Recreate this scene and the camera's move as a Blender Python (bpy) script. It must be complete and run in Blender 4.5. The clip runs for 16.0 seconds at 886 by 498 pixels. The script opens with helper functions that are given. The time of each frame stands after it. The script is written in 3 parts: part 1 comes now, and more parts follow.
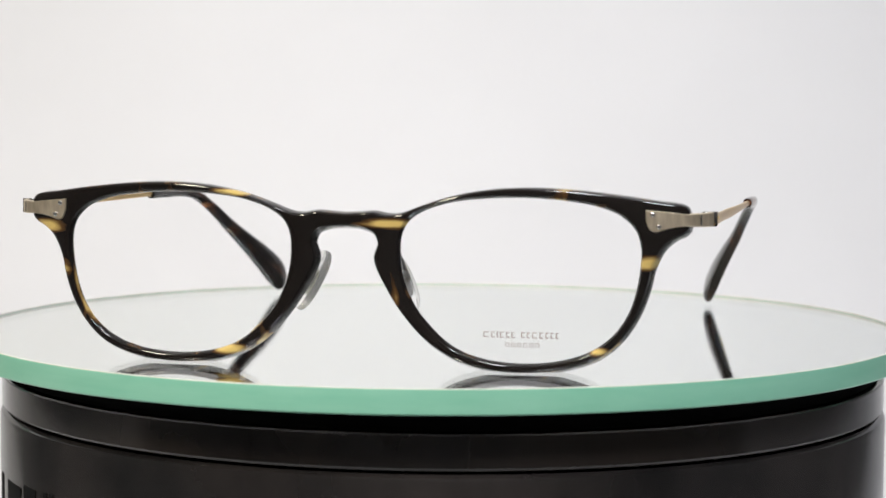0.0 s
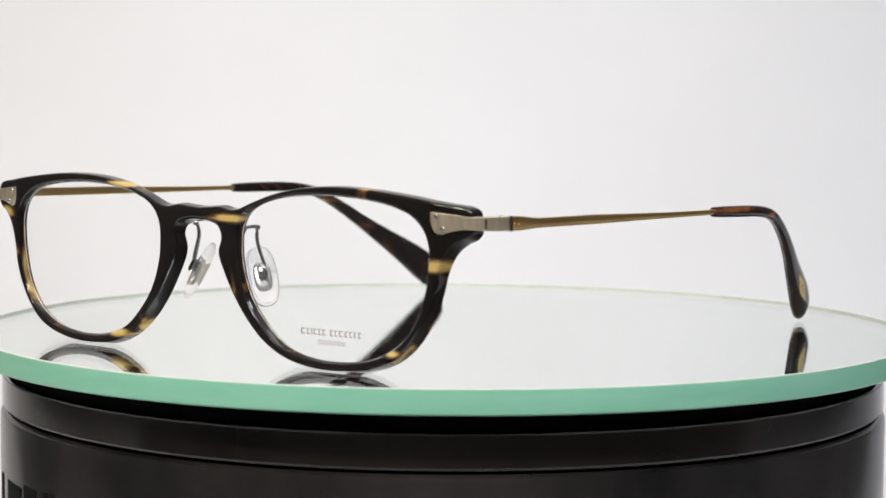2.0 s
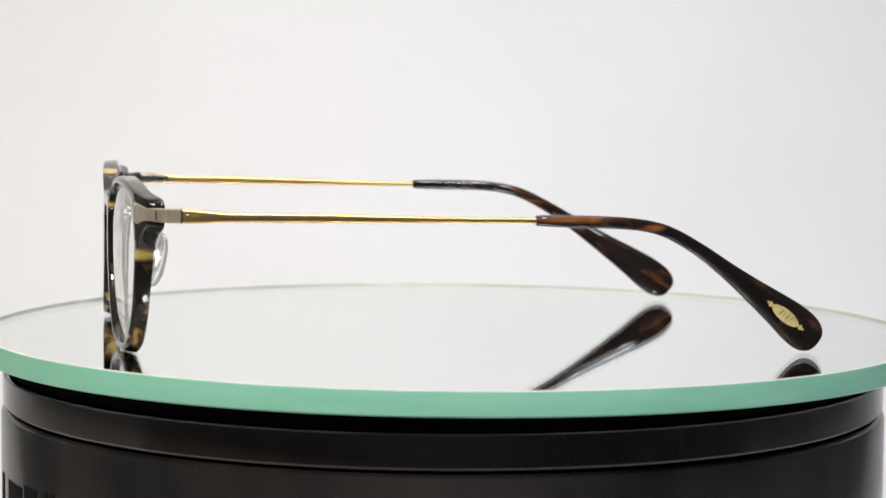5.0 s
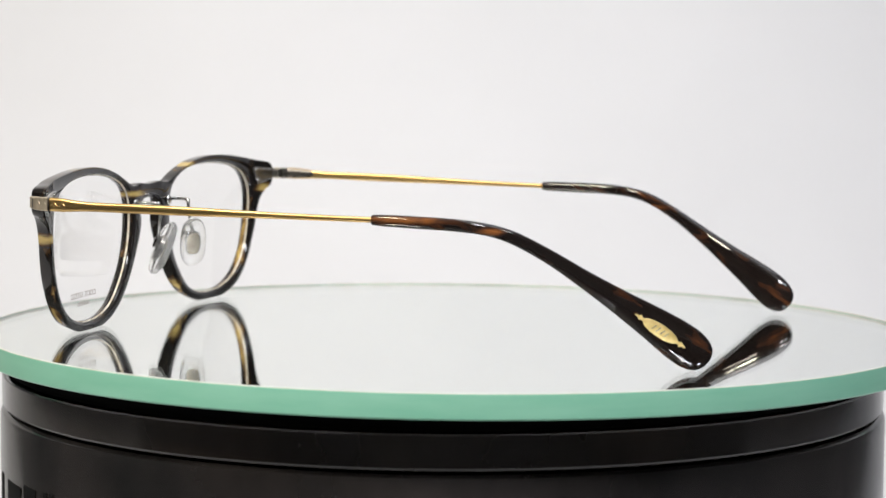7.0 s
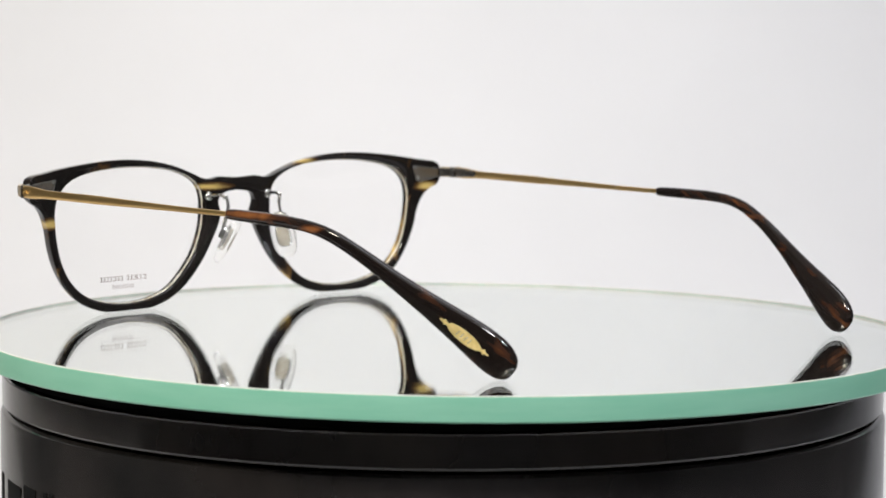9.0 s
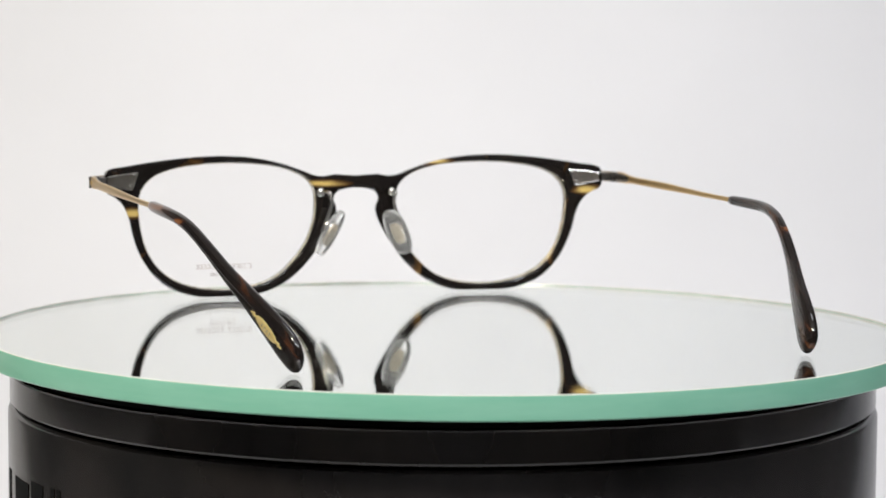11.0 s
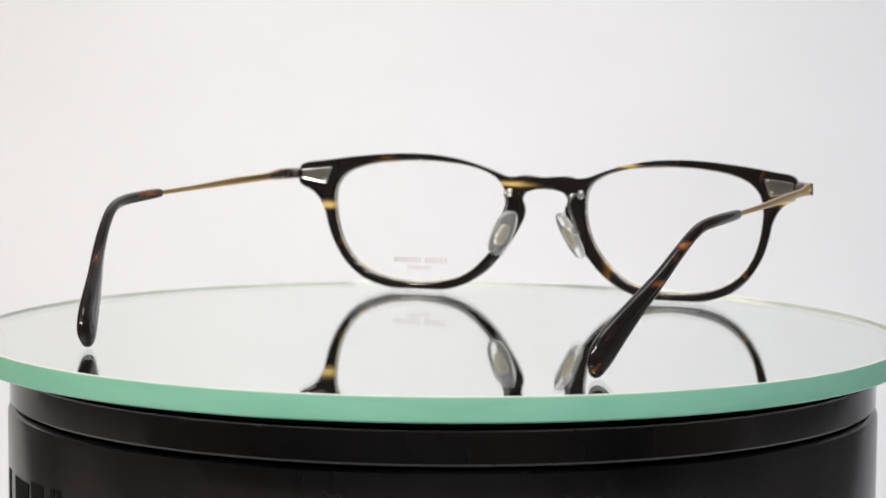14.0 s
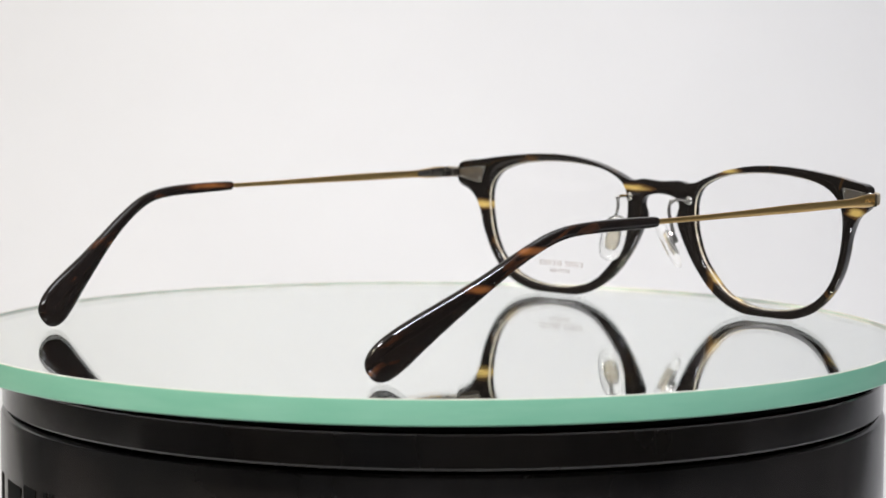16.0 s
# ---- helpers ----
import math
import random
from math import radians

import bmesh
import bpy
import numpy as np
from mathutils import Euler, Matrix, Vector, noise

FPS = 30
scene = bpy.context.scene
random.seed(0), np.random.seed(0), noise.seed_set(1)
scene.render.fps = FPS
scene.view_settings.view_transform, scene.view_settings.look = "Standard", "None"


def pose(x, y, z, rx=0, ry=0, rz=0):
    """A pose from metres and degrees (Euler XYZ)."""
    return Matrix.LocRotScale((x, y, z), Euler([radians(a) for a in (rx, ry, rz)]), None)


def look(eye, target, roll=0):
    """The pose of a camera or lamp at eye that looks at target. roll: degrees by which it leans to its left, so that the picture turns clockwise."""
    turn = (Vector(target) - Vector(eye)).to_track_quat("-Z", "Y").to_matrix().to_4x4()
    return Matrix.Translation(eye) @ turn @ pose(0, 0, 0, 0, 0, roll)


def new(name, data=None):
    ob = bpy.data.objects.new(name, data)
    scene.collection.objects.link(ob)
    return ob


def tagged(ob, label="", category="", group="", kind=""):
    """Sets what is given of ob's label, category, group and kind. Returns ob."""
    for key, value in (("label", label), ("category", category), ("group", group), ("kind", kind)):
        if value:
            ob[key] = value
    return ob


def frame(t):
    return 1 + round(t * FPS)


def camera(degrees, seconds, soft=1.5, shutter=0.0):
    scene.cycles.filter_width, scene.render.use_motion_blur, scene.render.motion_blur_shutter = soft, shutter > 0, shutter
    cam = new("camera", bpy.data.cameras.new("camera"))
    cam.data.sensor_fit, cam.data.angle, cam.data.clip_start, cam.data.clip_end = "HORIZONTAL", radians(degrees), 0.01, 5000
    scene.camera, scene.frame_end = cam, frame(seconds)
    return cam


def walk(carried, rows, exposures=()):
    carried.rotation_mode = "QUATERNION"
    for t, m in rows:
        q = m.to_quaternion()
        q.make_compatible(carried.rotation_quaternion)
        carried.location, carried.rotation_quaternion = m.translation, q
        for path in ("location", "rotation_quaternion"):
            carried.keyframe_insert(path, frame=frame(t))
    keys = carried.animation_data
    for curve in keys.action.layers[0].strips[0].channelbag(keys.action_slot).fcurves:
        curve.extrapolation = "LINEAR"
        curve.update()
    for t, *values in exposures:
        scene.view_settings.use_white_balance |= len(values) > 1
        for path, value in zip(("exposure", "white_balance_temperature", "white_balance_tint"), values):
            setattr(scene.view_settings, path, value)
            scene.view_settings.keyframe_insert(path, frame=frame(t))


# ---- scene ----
cam = camera(21.88, 16.0)
EYE, AIM = Vector((0.0, -0.51307, 0.06139)), Vector((0.00153, 0.99637, -0.08513))
NEAR = look(EYE, EYE + AIM, 0.404)
FAR = look(EYE - AIM * 0.0086, EYE + AIM, 0.404)
# the lens breathes a little when the focus goes to the far side and back
walk(cam, [(0, NEAR), (4.9, NEAR), (5.5, FAR), (6.6, FAR), (6.72, NEAR), (10.0, NEAR),
           (10.7, FAR), (14.65, FAR), (14.95, NEAR), (16, NEAR)])
cam.data.dof.use_dof = True
cam.data.dof.focus_distance = 0.479
cam.data.dof.aperture_fstop = 33.0

# ---- light ----
world = bpy.data.worlds.new("world")
scene.world = world
world.use_nodes = True
world.node_tree.nodes["Background"].inputs[0].default_value = (0.8, 0.82, 0.9, 1)
world.node_tree.nodes["Background"].inputs[1].default_value = 0.15


def lamp(name, eye, target, watts, size, colour):
    data = bpy.data.lights.new(name, "AREA")
    data.shape, data.size, data.energy, data.color = "DISK", size, watts, colour
    ob = new(name, data)
    ob.matrix_world = look(eye, target)
    return ob


lamp("spot_lamp_warm", (-0.75, -0.80, 1.09), (-0.40, 0.7, 0.0), 11.7, 0.20, (1.0, 0.925, 0.75))
lamp("spot_lamp_cool", (0.32, -0.90, 1.09), (0.12, 0.6, 0.0), 8.6, 0.20, (0.88, 0.92, 1.0))
# unseen lamp, added to brighten the faces turned to the camera
lamp("spot_fill_front", (-0.14, -1.00, 1.09), (0.0, 0.35, 0.0), 9.4, 0.20, (0.965, 0.945, 0.985))
# unseen fill lamp, added to lift the lower curve of the sweep
lamp("overhead_fill", (0.2, 0.1, 1.19), (0.2, 0.2, 0.0), 4.4, 0.6, (0.90, 0.94, 1.0))


# ---- materials ----
def material(name, colour, rough=0.5, metal=0.0, **more):
    m = bpy.data.materials.new(name)
    m.use_nodes = True
    p = m.node_tree.nodes["Principled BSDF"]
    p.inputs["Base Color"].default_value = (*colour, 1)
    p.inputs["Roughness"].default_value = rough
    p.inputs["Metallic"].default_value = metal
    for k, v in more.items():
        p.inputs[k.replace("_", " ")].default_value = v
    return m


def grain(m, scale, low, high, stretch=(1, 1, 1), detail=4.0, bump=0.0, rough=None):
    """Object-space noise that mixes two colours, with optional bump and roughness range."""
    t = m.node_tree
    p = t.nodes["Principled BSDF"]
    co, mp, nz, rp = (t.nodes.new(n) for n in ("ShaderNodeTexCoord", "ShaderNodeMapping", "ShaderNodeTexNoise", "ShaderNodeValToRGB"))
    mp.inputs["Scale"].default_value = stretch
    nz.inputs["Scale"].default_value, nz.inputs["Detail"].default_value = scale, detail
    t.links.new(co.outputs["Object"], mp.inputs["Vector"])
    t.links.new(mp.outputs[0], nz.inputs["Vector"])
    t.links.new(nz.outputs[0], rp.inputs[0])
    rp.color_ramp.elements[0].position, rp.color_ramp.elements[1].position = 0.3, 0.7
    rp.color_ramp.elements[0].color, rp.color_ramp.elements[1].color = (*low, 1), (*high, 1)
    t.links.new(rp.outputs[0], p.inputs["Base Color"])
    if bump:
        b = t.nodes.new("ShaderNodeBump")
        b.inputs["Strength"].default_value, b.inputs["Distance"].default_value = bump, 0.0003
        t.links.new(nz.outputs[0], b.inputs["Height"])
        t.links.new(b.outputs[0], p.inputs["Normal"])
    if rough:
        mr = t.nodes.new("ShaderNodeMapRange")
        mr.inputs["To Min"].default_value, mr.inputs["To Max"].default_value = rough
        t.links.new(nz.outputs[0], mr.inputs["Value"])
        t.links.new(mr.outputs[0], p.inputs["Roughness"])
    return m


def tortoise(name, spots, amount, dark, brown, amber, stretch=(1.5, 2.2, 0.7), scale=110, turn=0, side=0.085, warp=0.6):
    """Polished acetate: dark brown with stretched amber streaks, and single amber patches (centre, reach) in metres."""
    m = material(name, dark, 0.035, IOR=1.5, Specular_IOR_Level=0.42)
    t = m.node_tree
    p = t.nodes["Principled BSDF"]
    co = t.nodes.new("ShaderNodeTexCoord")
    mp = t.nodes.new("ShaderNodeMapping")
    mp.vector_type = "TEXTURE"
    mp.inputs["Location"].default_value = (0.013, 0.007, 0.021)
    mp.inputs["Scale"].default_value, mp.inputs["Rotation"].default_value = stretch, (radians(turn), 0, 0)
    nz = t.nodes.new("ShaderNodeTexNoise")
    nz.inputs["Scale"].default_value, nz.inputs["Detail"].default_value, nz.inputs["Distortion"].default_value = scale, 3, warp
    t.links.new(co.outputs["Object"], mp.inputs[0])
    t.links.new(mp.outputs[0], nz.inputs["Vector"])
    rp = t.nodes.new("ShaderNodeValToRGB")
    e = rp.color_ramp.elements
    e[0].position, e[0].color = 0.0, (*dark, 1)
    e[1].position, e[1].color = 1.0, (*amber, 1)
    for pos, c in ((amount - 0.09, dark), (amount, brown), (amount + 0.12, amber)):
        n = e.new(pos)
        n.color = (*c, 1)
    # the layers show more amber on the cut edges than on the faces
    sep, ab, ma = t.nodes.new("ShaderNodeSeparateXYZ"), t.nodes.new("ShaderNodeMath"), t.nodes.new("ShaderNodeMath")
    t.links.new(co.outputs["Normal"], sep.inputs[0])
    ab.operation, ma.operation = "ABSOLUTE", "MULTIPLY_ADD"
    t.links.new(sep.outputs["Y"], ab.inputs[0])
    t.links.new(ab.outputs[0], ma.inputs[0])
    ma.inputs[1].default_value = -side
    t.links.new(nz.outputs[0], ma.inputs[2])
    value = ma.outputs[0]
    fine = t.nodes.new("ShaderNodeTexNoise")
    fine.inputs["Scale"].default_value = 900
    fm = t.nodes.new("ShaderNodeMapping")
    fm.inputs["Scale"].default_value = (0.18, 0.3, 1.0)
    t.links.new(co.outputs["Object"], fm.inputs[0])
    t.links.new(fm.outputs[0], fine.inputs["Vector"])
    for centre, reach in spots:
        sub, div, ln, mr = (t.nodes.new(n) for n in ("ShaderNodeVectorMath", "ShaderNodeVectorMath", "ShaderNodeVectorMath", "ShaderNodeMapRange"))
        sub.operation, div.operation, ln.operation = "SUBTRACT", "DIVIDE", "LENGTH"
        sub.inputs[1].default_value, div.inputs[1].default_value = centre, reach
        t.links.new(co.outputs["Object"], sub.inputs[0])
        t.links.new(sub.outputs[0], div.inputs[0])
        t.links.new(div.outputs[0], ln.inputs[0])
        wob = t.nodes.new("ShaderNodeMath")
        wob.operation = "MULTIPLY_ADD"
        wob.inputs[1].default_value = 0.9
        t.links.new(fine.outputs[0], wob.inputs[0])
        t.links.new(ln.outputs["Value"], wob.inputs[2])
        mr.inputs["From Min"].default_value, mr.inputs["From Max"].default_value = 1.85, 0.8
        mr.inputs["To Min"].default_value, mr.inputs["To Max"].default_value = amount - 0.12, amount + 0.15
        t.links.new(wob.outputs[0], mr.inputs["Value"])
        mx = t.nodes.new("ShaderNodeMath")
        mx.operation = "MAXIMUM"
        t.links.new(value, mx.inputs[0])
        t.links.new(mr.outputs[0], mx.inputs[1])
        value = mx.outputs[0]
    t.links.new(value, rp.inputs[0])
    t.links.new(rp.outputs[0], p.inputs["Base Color"])
    return m


WALL = grain(material("wall_paint", (0.74, 0.74, 0.74), 0.9), 6, (0.715, 0.71, 0.72), (0.755, 0.75, 0.76), bump=0.05)
TABLE = grain(material("white_board", (0.8, 0.8, 0.8), 0.6), 9, (0.77, 0.77, 0.77), (0.82, 0.82, 0.82))
CEIL = grain(material("ceiling_paint", (0.75, 0.75, 0.75), 0.9), 5, (0.73, 0.73, 0.73), (0.77, 0.77, 0.77))
SIDE = grain(material("grey_side_wall", (0.22, 0.22, 0.22), 0.8), 5, (0.19, 0.19, 0.195), (0.25, 0.25, 0.255))
DARK = grain(material("dark_room", (0.22, 0.22, 0.22), 0.8), 5, (0.29, 0.29, 0.295), (0.38, 0.38, 0.385))
ACETATE = tortoise("tortoise_acetate", [
    ((0.0092, -0.0735, 0.0283), (0.0062, 0.014, 0.0009)),
    ((0.0590, -0.0715, 0.0216), (0.0034, 0.010, 0.0014)),
    ((-0.0625, -0.070, 0.0262), (0.0038, 0.014, 0.0013)),
    ((-0.0225, -0.073, 0.0338), (0.0045, 0.005, 0.0008)),
    ((0.0495, -0.0725, 0.0045), (0.0024, 0.0022, 0.0009)),
    ((-0.0235, -0.0735, 0.0030), (0.0042, 0.0022, 0.0011)),
    ((-0.0595, -0.0722, 0.0180), (0.0022, 0.0018, 0.0020)),
], 0.615, (0.009, 0.007, 0.006), (0.085, 0.042, 0.014), (0.56, 0.40, 0.13), scale=150, stretch=(1.3, 1.0, 1.5), side=0.13, warp=0.9)
TIP_ACETATE = tortoise("brown_acetate", [
    ((0.0706, 0.0130, 0.0289), (0.0018, 0.0100, 0.0008)),
    ((0.0700, 0.0300, 0.0272), (0.0016, 0.0030, 0.0008)),
    ((-0.0655, 0.0385, 0.0240), (0.0020, 0.0060, 0.0009)),
    ((-0.0625, 0.0490, 0.0172), (0.0020, 0.0040, 0.0008)),
], 0.66, (0.009, 0.0062, 0.0052), (0.050, 0.019, 0.009), (0.25, 0.09, 0.026), (1, 9, 1), 330, -30, 0.0, 0.3)
GOLD = grain(material("brushed_gold", (0.62, 0.42, 0.16), 0.3, 1.0), 900, (0.56, 0.36, 0.13), (0.70, 0.49, 0.21), (1, 0.05, 1), rough=(0.22, 0.4))
ANTIQUE = grain(material("antique_gold", (0.6, 0.5, 0.36), 0.3, 0.8), 800, (0.52, 0.43, 0.30), (0.78, 0.67, 0.50), (1, 1, 0.2), rough=(0.28, 0.5))
STEEL = grain(material("polished_steel", (0.7, 0.69, 0.66), 0.15, 1.0), 900, (0.6, 0.59, 0.56), (0.76, 0.75, 0.72))
HINGE = grain(material("dull_steel", (0.55, 0.50, 0.43), 0.25, 1.0), 700, (0.50, 0.45, 0.385), (0.62, 0.57, 0.50), rough=(0.18, 0.26))
LENS = material("clear_lens", (1, 1, 1), 0.0, Transmission_Weight=1.0, IOR=1.22)
PAD = material("clear_silicone", (1.0, 0.998, 0.99), 0.03, Transmission_Weight=0.9, IOR=1.25)
EDGE_GLINT = grain(material("edge_glint", (0.62, 0.56, 0.44), 0.3), 500, (0.40, 0.33, 0.23), (0.74, 0.69, 0.58), rough=(0.15, 0.4))
CORE = grain(material("olive_steel_core", (0.42, 0.37, 0.29), 0.35, 0.7), 700, (0.34, 0.30, 0.23), (0.50, 0.44, 0.35))
GUNMETAL = grain(material("dark_hinge_steel", (0.2, 0.19, 0.175), 0.3, 1.0), 900, (0.15, 0.14, 0.13), (0.27, 0.25, 0.23), rough=(0.2, 0.4))
PRINT = grain(material("grey_print", (0.35, 0.34, 0.33), 0.5), 700, (0.25, 0.205, 0.19), (0.33, 0.28, 0.26))
BLACK = grain(material("black_gloss", (0.012, 0.012, 0.013), 0.12, IOR=1.5), 34, (0.006, 0.006, 0.006), (0.030, 0.025, 0.023), (1, 1, 0.6), 8.0, 0.12, (0.02, 0.36))
LID_BLACK = grain(material("lid_black", (0.008, 0.008, 0.008), 0.1, IOR=1.5, Specular_IOR_Level=0.36), 30, (0.004, 0.004, 0.004), (0.022, 0.017, 0.014), (1, 1, 0.5), 8.0, 0.06, (0.02, 0.24))
MATT = material("matt_black", (0.004, 0.004, 0.004), 0.85, Specular_IOR_Level=0.1)
# near-black for the fillers that paint shade into the turntable's gaps
SHADE_BLACK = material("shade_black", (0.003, 0.003, 0.003), 0.95, Specular_IOR_Level=0.02)


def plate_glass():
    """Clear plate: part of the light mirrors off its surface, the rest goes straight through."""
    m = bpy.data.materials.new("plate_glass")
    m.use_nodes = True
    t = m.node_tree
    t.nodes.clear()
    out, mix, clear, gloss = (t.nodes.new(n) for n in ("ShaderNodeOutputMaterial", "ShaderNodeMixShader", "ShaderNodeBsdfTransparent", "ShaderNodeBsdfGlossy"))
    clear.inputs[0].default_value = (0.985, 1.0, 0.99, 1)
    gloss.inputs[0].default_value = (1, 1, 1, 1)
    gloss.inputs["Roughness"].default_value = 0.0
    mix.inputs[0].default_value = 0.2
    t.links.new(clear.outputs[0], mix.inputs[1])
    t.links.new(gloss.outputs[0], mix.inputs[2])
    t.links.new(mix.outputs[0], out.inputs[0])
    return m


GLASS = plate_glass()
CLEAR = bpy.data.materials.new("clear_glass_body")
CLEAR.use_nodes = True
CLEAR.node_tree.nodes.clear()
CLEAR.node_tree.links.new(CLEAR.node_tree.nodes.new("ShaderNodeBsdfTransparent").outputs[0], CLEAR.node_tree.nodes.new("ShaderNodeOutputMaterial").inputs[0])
SILVER = material("mirror_silver", (0.98, 0.982, 0.978), 0.0, 1.0)
BEVEL = grain(material("reflected_tan", (0.74, 0.74, 0.67), 0.5), 200, (0.66, 0.65, 0.56), (0.80, 0.80, 0.74))
EMBLEM = grain(material("emblem_gold", (0.7, 0.55, 0.22), 0.45, 0.45), 900, (0.60, 0.45, 0.16), (0.78, 0.62, 0.28), rough=(0.35, 0.55))
EDGE = grain(material("green_glass_edge", (0.2, 0.6, 0.42), 0.3), 60, (0.21, 0.50, 0.35), (0.255, 0.545, 0.395), (1, 1, 6), rough=(0.25, 0.4))


# ---- mesh helpers ----
def part(name, bm, mat, parent=None, label="", smooth=40):
    me = bpy.data.meshes.new(name)
    bmesh.ops.recalc_face_normals(bm, faces=bm.faces)
    bm.to_mesh(me)
    bm.free()
    me.materials.append(mat)
    me.shade_smooth()
    me.set_sharp_from_angle(angle=radians(smooth))
    ob = new(name, me)
    ob.parent = parent
    return tagged(ob, label)


def spline(points, steps=8, closed=False):
    """Centripetal Catmull-Rom through points of any dimension."""
    P = [np.array(p, float) for p in points]
    if closed:
        P = [P[-1]] + P + [P[0], P[1]]
    else:
        P = [2 * P[0] - P[1]] + P + [2 * P[-1] - P[-2]]
    out = []
    for a, b, c, d in zip(P, P[1:], P[2:], P[3:]):
        t0 = 0.0
        t1 = t0 + max(np.linalg.norm(b - a), 1e-9) ** 0.5
        t2 = t1 + max(np.linalg.norm(c - b), 1e-9) ** 0.5
        t3 = t2 + max(np.linalg.norm(d - c), 1e-9) ** 0.5
        for t in np.linspace(t1, t2, steps, endpoint=False):
            a1 = (t1 - t) / (t1 - t0) * a + (t - t0) / (t1 - t0) * b
            a2 = (t2 - t) / (t2 - t1) * b + (t - t1) / (t2 - t1) * c
            a3 = (t3 - t) / (t3 - t2) * c + (t - t2) / (t3 - t2) * d
            b1 = (t2 - t) / (t2 - t0) * a1 + (t - t0) / (t2 - t0) * a2
            b2 = (t3 - t) / (t3 - t1) * a2 + (t - t1) / (t3 - t1) * a3
            out.append((t2 - t) / (t2 - t1) * b1 + (t - t1) / (t2 - t1) * b2)
    if not closed:
        out.append(P[-2])
    return out


def lathe(profile, segments=160, centre=(0, 0)):
    """Turns a profile of (radius, z) about the upright axis; a radius of 0 closes it."""
    bm = bmesh.new()
    rows = []
    for r, z in profile:
        if r == 0:
            rows.append([bm.verts.new((centre[0], centre[1], z))])
        else:
            rows.append([bm.verts.new((centre[0] + r * math.cos(a), centre[1] + r * math.sin(a), z))
                         for a in np.linspace(0, 2 * math.pi, segments, endpoint=False)])
    for a, b in zip(rows, rows[1:]):
        for i in range(segments):
            j = (i + 1) % segments
            if len(a) == 1:
                bm.faces.new((a[0], b[i], b[j]))
            elif len(b) == 1:
                bm.faces.new((a[i], a[j], b[0]))
            else:
                bm.faces.new((a[i], a[j], b[j], b[i]))
    return bm


def tube(stations, sides=14, power=2.0, bm=None, axis=None):
    """Sweeps a super-ellipse along stations of (x, y, z, half width sideways, half width upwards)."""
    bm = bm or bmesh.new()
    pts = [Vector(s[:3]) for s in stations]
    rings = []
    for i, s in enumerate(stations):
        d = (pts[min(i + 1, len(pts) - 1)] - pts[max(i - 1, 0)]).normalized()
        side = Vector(axis or (1, 0, 0))
        side = (side - d * side.dot(d)).normalized()
        up = side.cross(d)
        ring = []
        for k in range(sides):
            a = 2 * math.pi * k / sides
            c, q = math.cos(a), math.sin(a)
            ring.append(bm.verts.new(pts[i] + side * s[3] * math.copysign(abs(c) ** (2 / power), c)
                                     + up * s[4] * math.copysign(abs(q) ** (2 / power), q)))
        rings.append(ring)
    for a, b in zip(rings, rings[1:]):
        for k in range(sides):
            j = (k + 1) % sides
            bm.faces.new((a[k], a[j], b[j], b[k]))
    bm.faces.new(rings[0])
    bm.faces.new(rings[-1][::-1])
    return bm


def ball(centre, radii, bm=None, u=14, v=9):
    bm = bm or bmesh.new()
    bmesh.ops.create_uvsphere(bm, u_segments=u, v_segments=v, radius=1.0,
                              matrix=Matrix.Translation(centre) @ Matrix.Diagonal((*radii, 1)))
    return bm


def slab(lo, hi, bevel=0.0, bm=None):
    bm = bm or bmesh.new()
    lo, hi = Vector(lo), Vector(hi)
    r = bmesh.ops.create_cube(bm, size=1, matrix=Matrix.Translation((lo + hi) / 2) @ Matrix.Diagonal((*(hi - lo), 1)))
    if bevel:
        bmesh.ops.bevel(bm, geom=list({e for q in r["verts"] for e in q.link_edges}), offset=bevel, segments=2, affect="EDGES", profile=0.5)
    return bm


# ---- setting ----
def build_setting():
    # white sweep: table board that curves up into the rear wall
    prof = [(-0.16, -0.115)] + [(0.35 + 0.4 * math.sin(a), 0.285 - 0.4 * math.cos(a)) for a in np.linspace(0, math.pi / 2, 24)] + [(0.75, 1.2)]
    bm = bmesh.new()
    front = [[bm.verts.new((x, y, z)) for y, z in prof] for x in (-0.62, 0.62)]
    for i in range(len(prof) - 1):
        bm.faces.new((front[0][i], front[1][i], front[1][i + 1], front[0][i + 1]))
    sweep = part("backdrop", bm, WALL, smooth=60)
    solid = sweep.modifiers.new("thickness", "SOLIDIFY")
    solid.thickness, solid.offset = 0.01, 0
    tagged(sweep, "plain white sweep that curves from table to wall", "backdrop", kind="structure")
    for name, lo, hi, mat in (("wall_west", (-1.7, -1.5, -0.8), (-1.6, 0.85, 1.2), SIDE), ("wall_east", (1.6, -1.5, -0.8), (1.7, 0.85, 1.2), SIDE),
                              ("wall_north", (-1.7, 0.85, -0.8), (1.7, 0.95, 1.2), SIDE), ("wall_south", (-1.7, -1.6, -0.8), (1.7, -1.5, 1.2), DARK), ("ceiling", (-1.7, -1.6, 1.2), (1.7, 0.85, 1.3), CEIL),
                              ("floor", (-1.7, -1.6, -0.9), (1.7, 0.85, -0.8), DARK), ("plinth", (-0.62, -0.16, -0.8), (0.62, 0.84, -0.1205), SIDE)):
        tagged(part(name, slab(lo, hi), mat), "plain painted room surface", name.split("_")[0], kind="structure")


# ---- turntable ----
BASE_R, BASE_C = 0.0991, (0.001, 0.005)


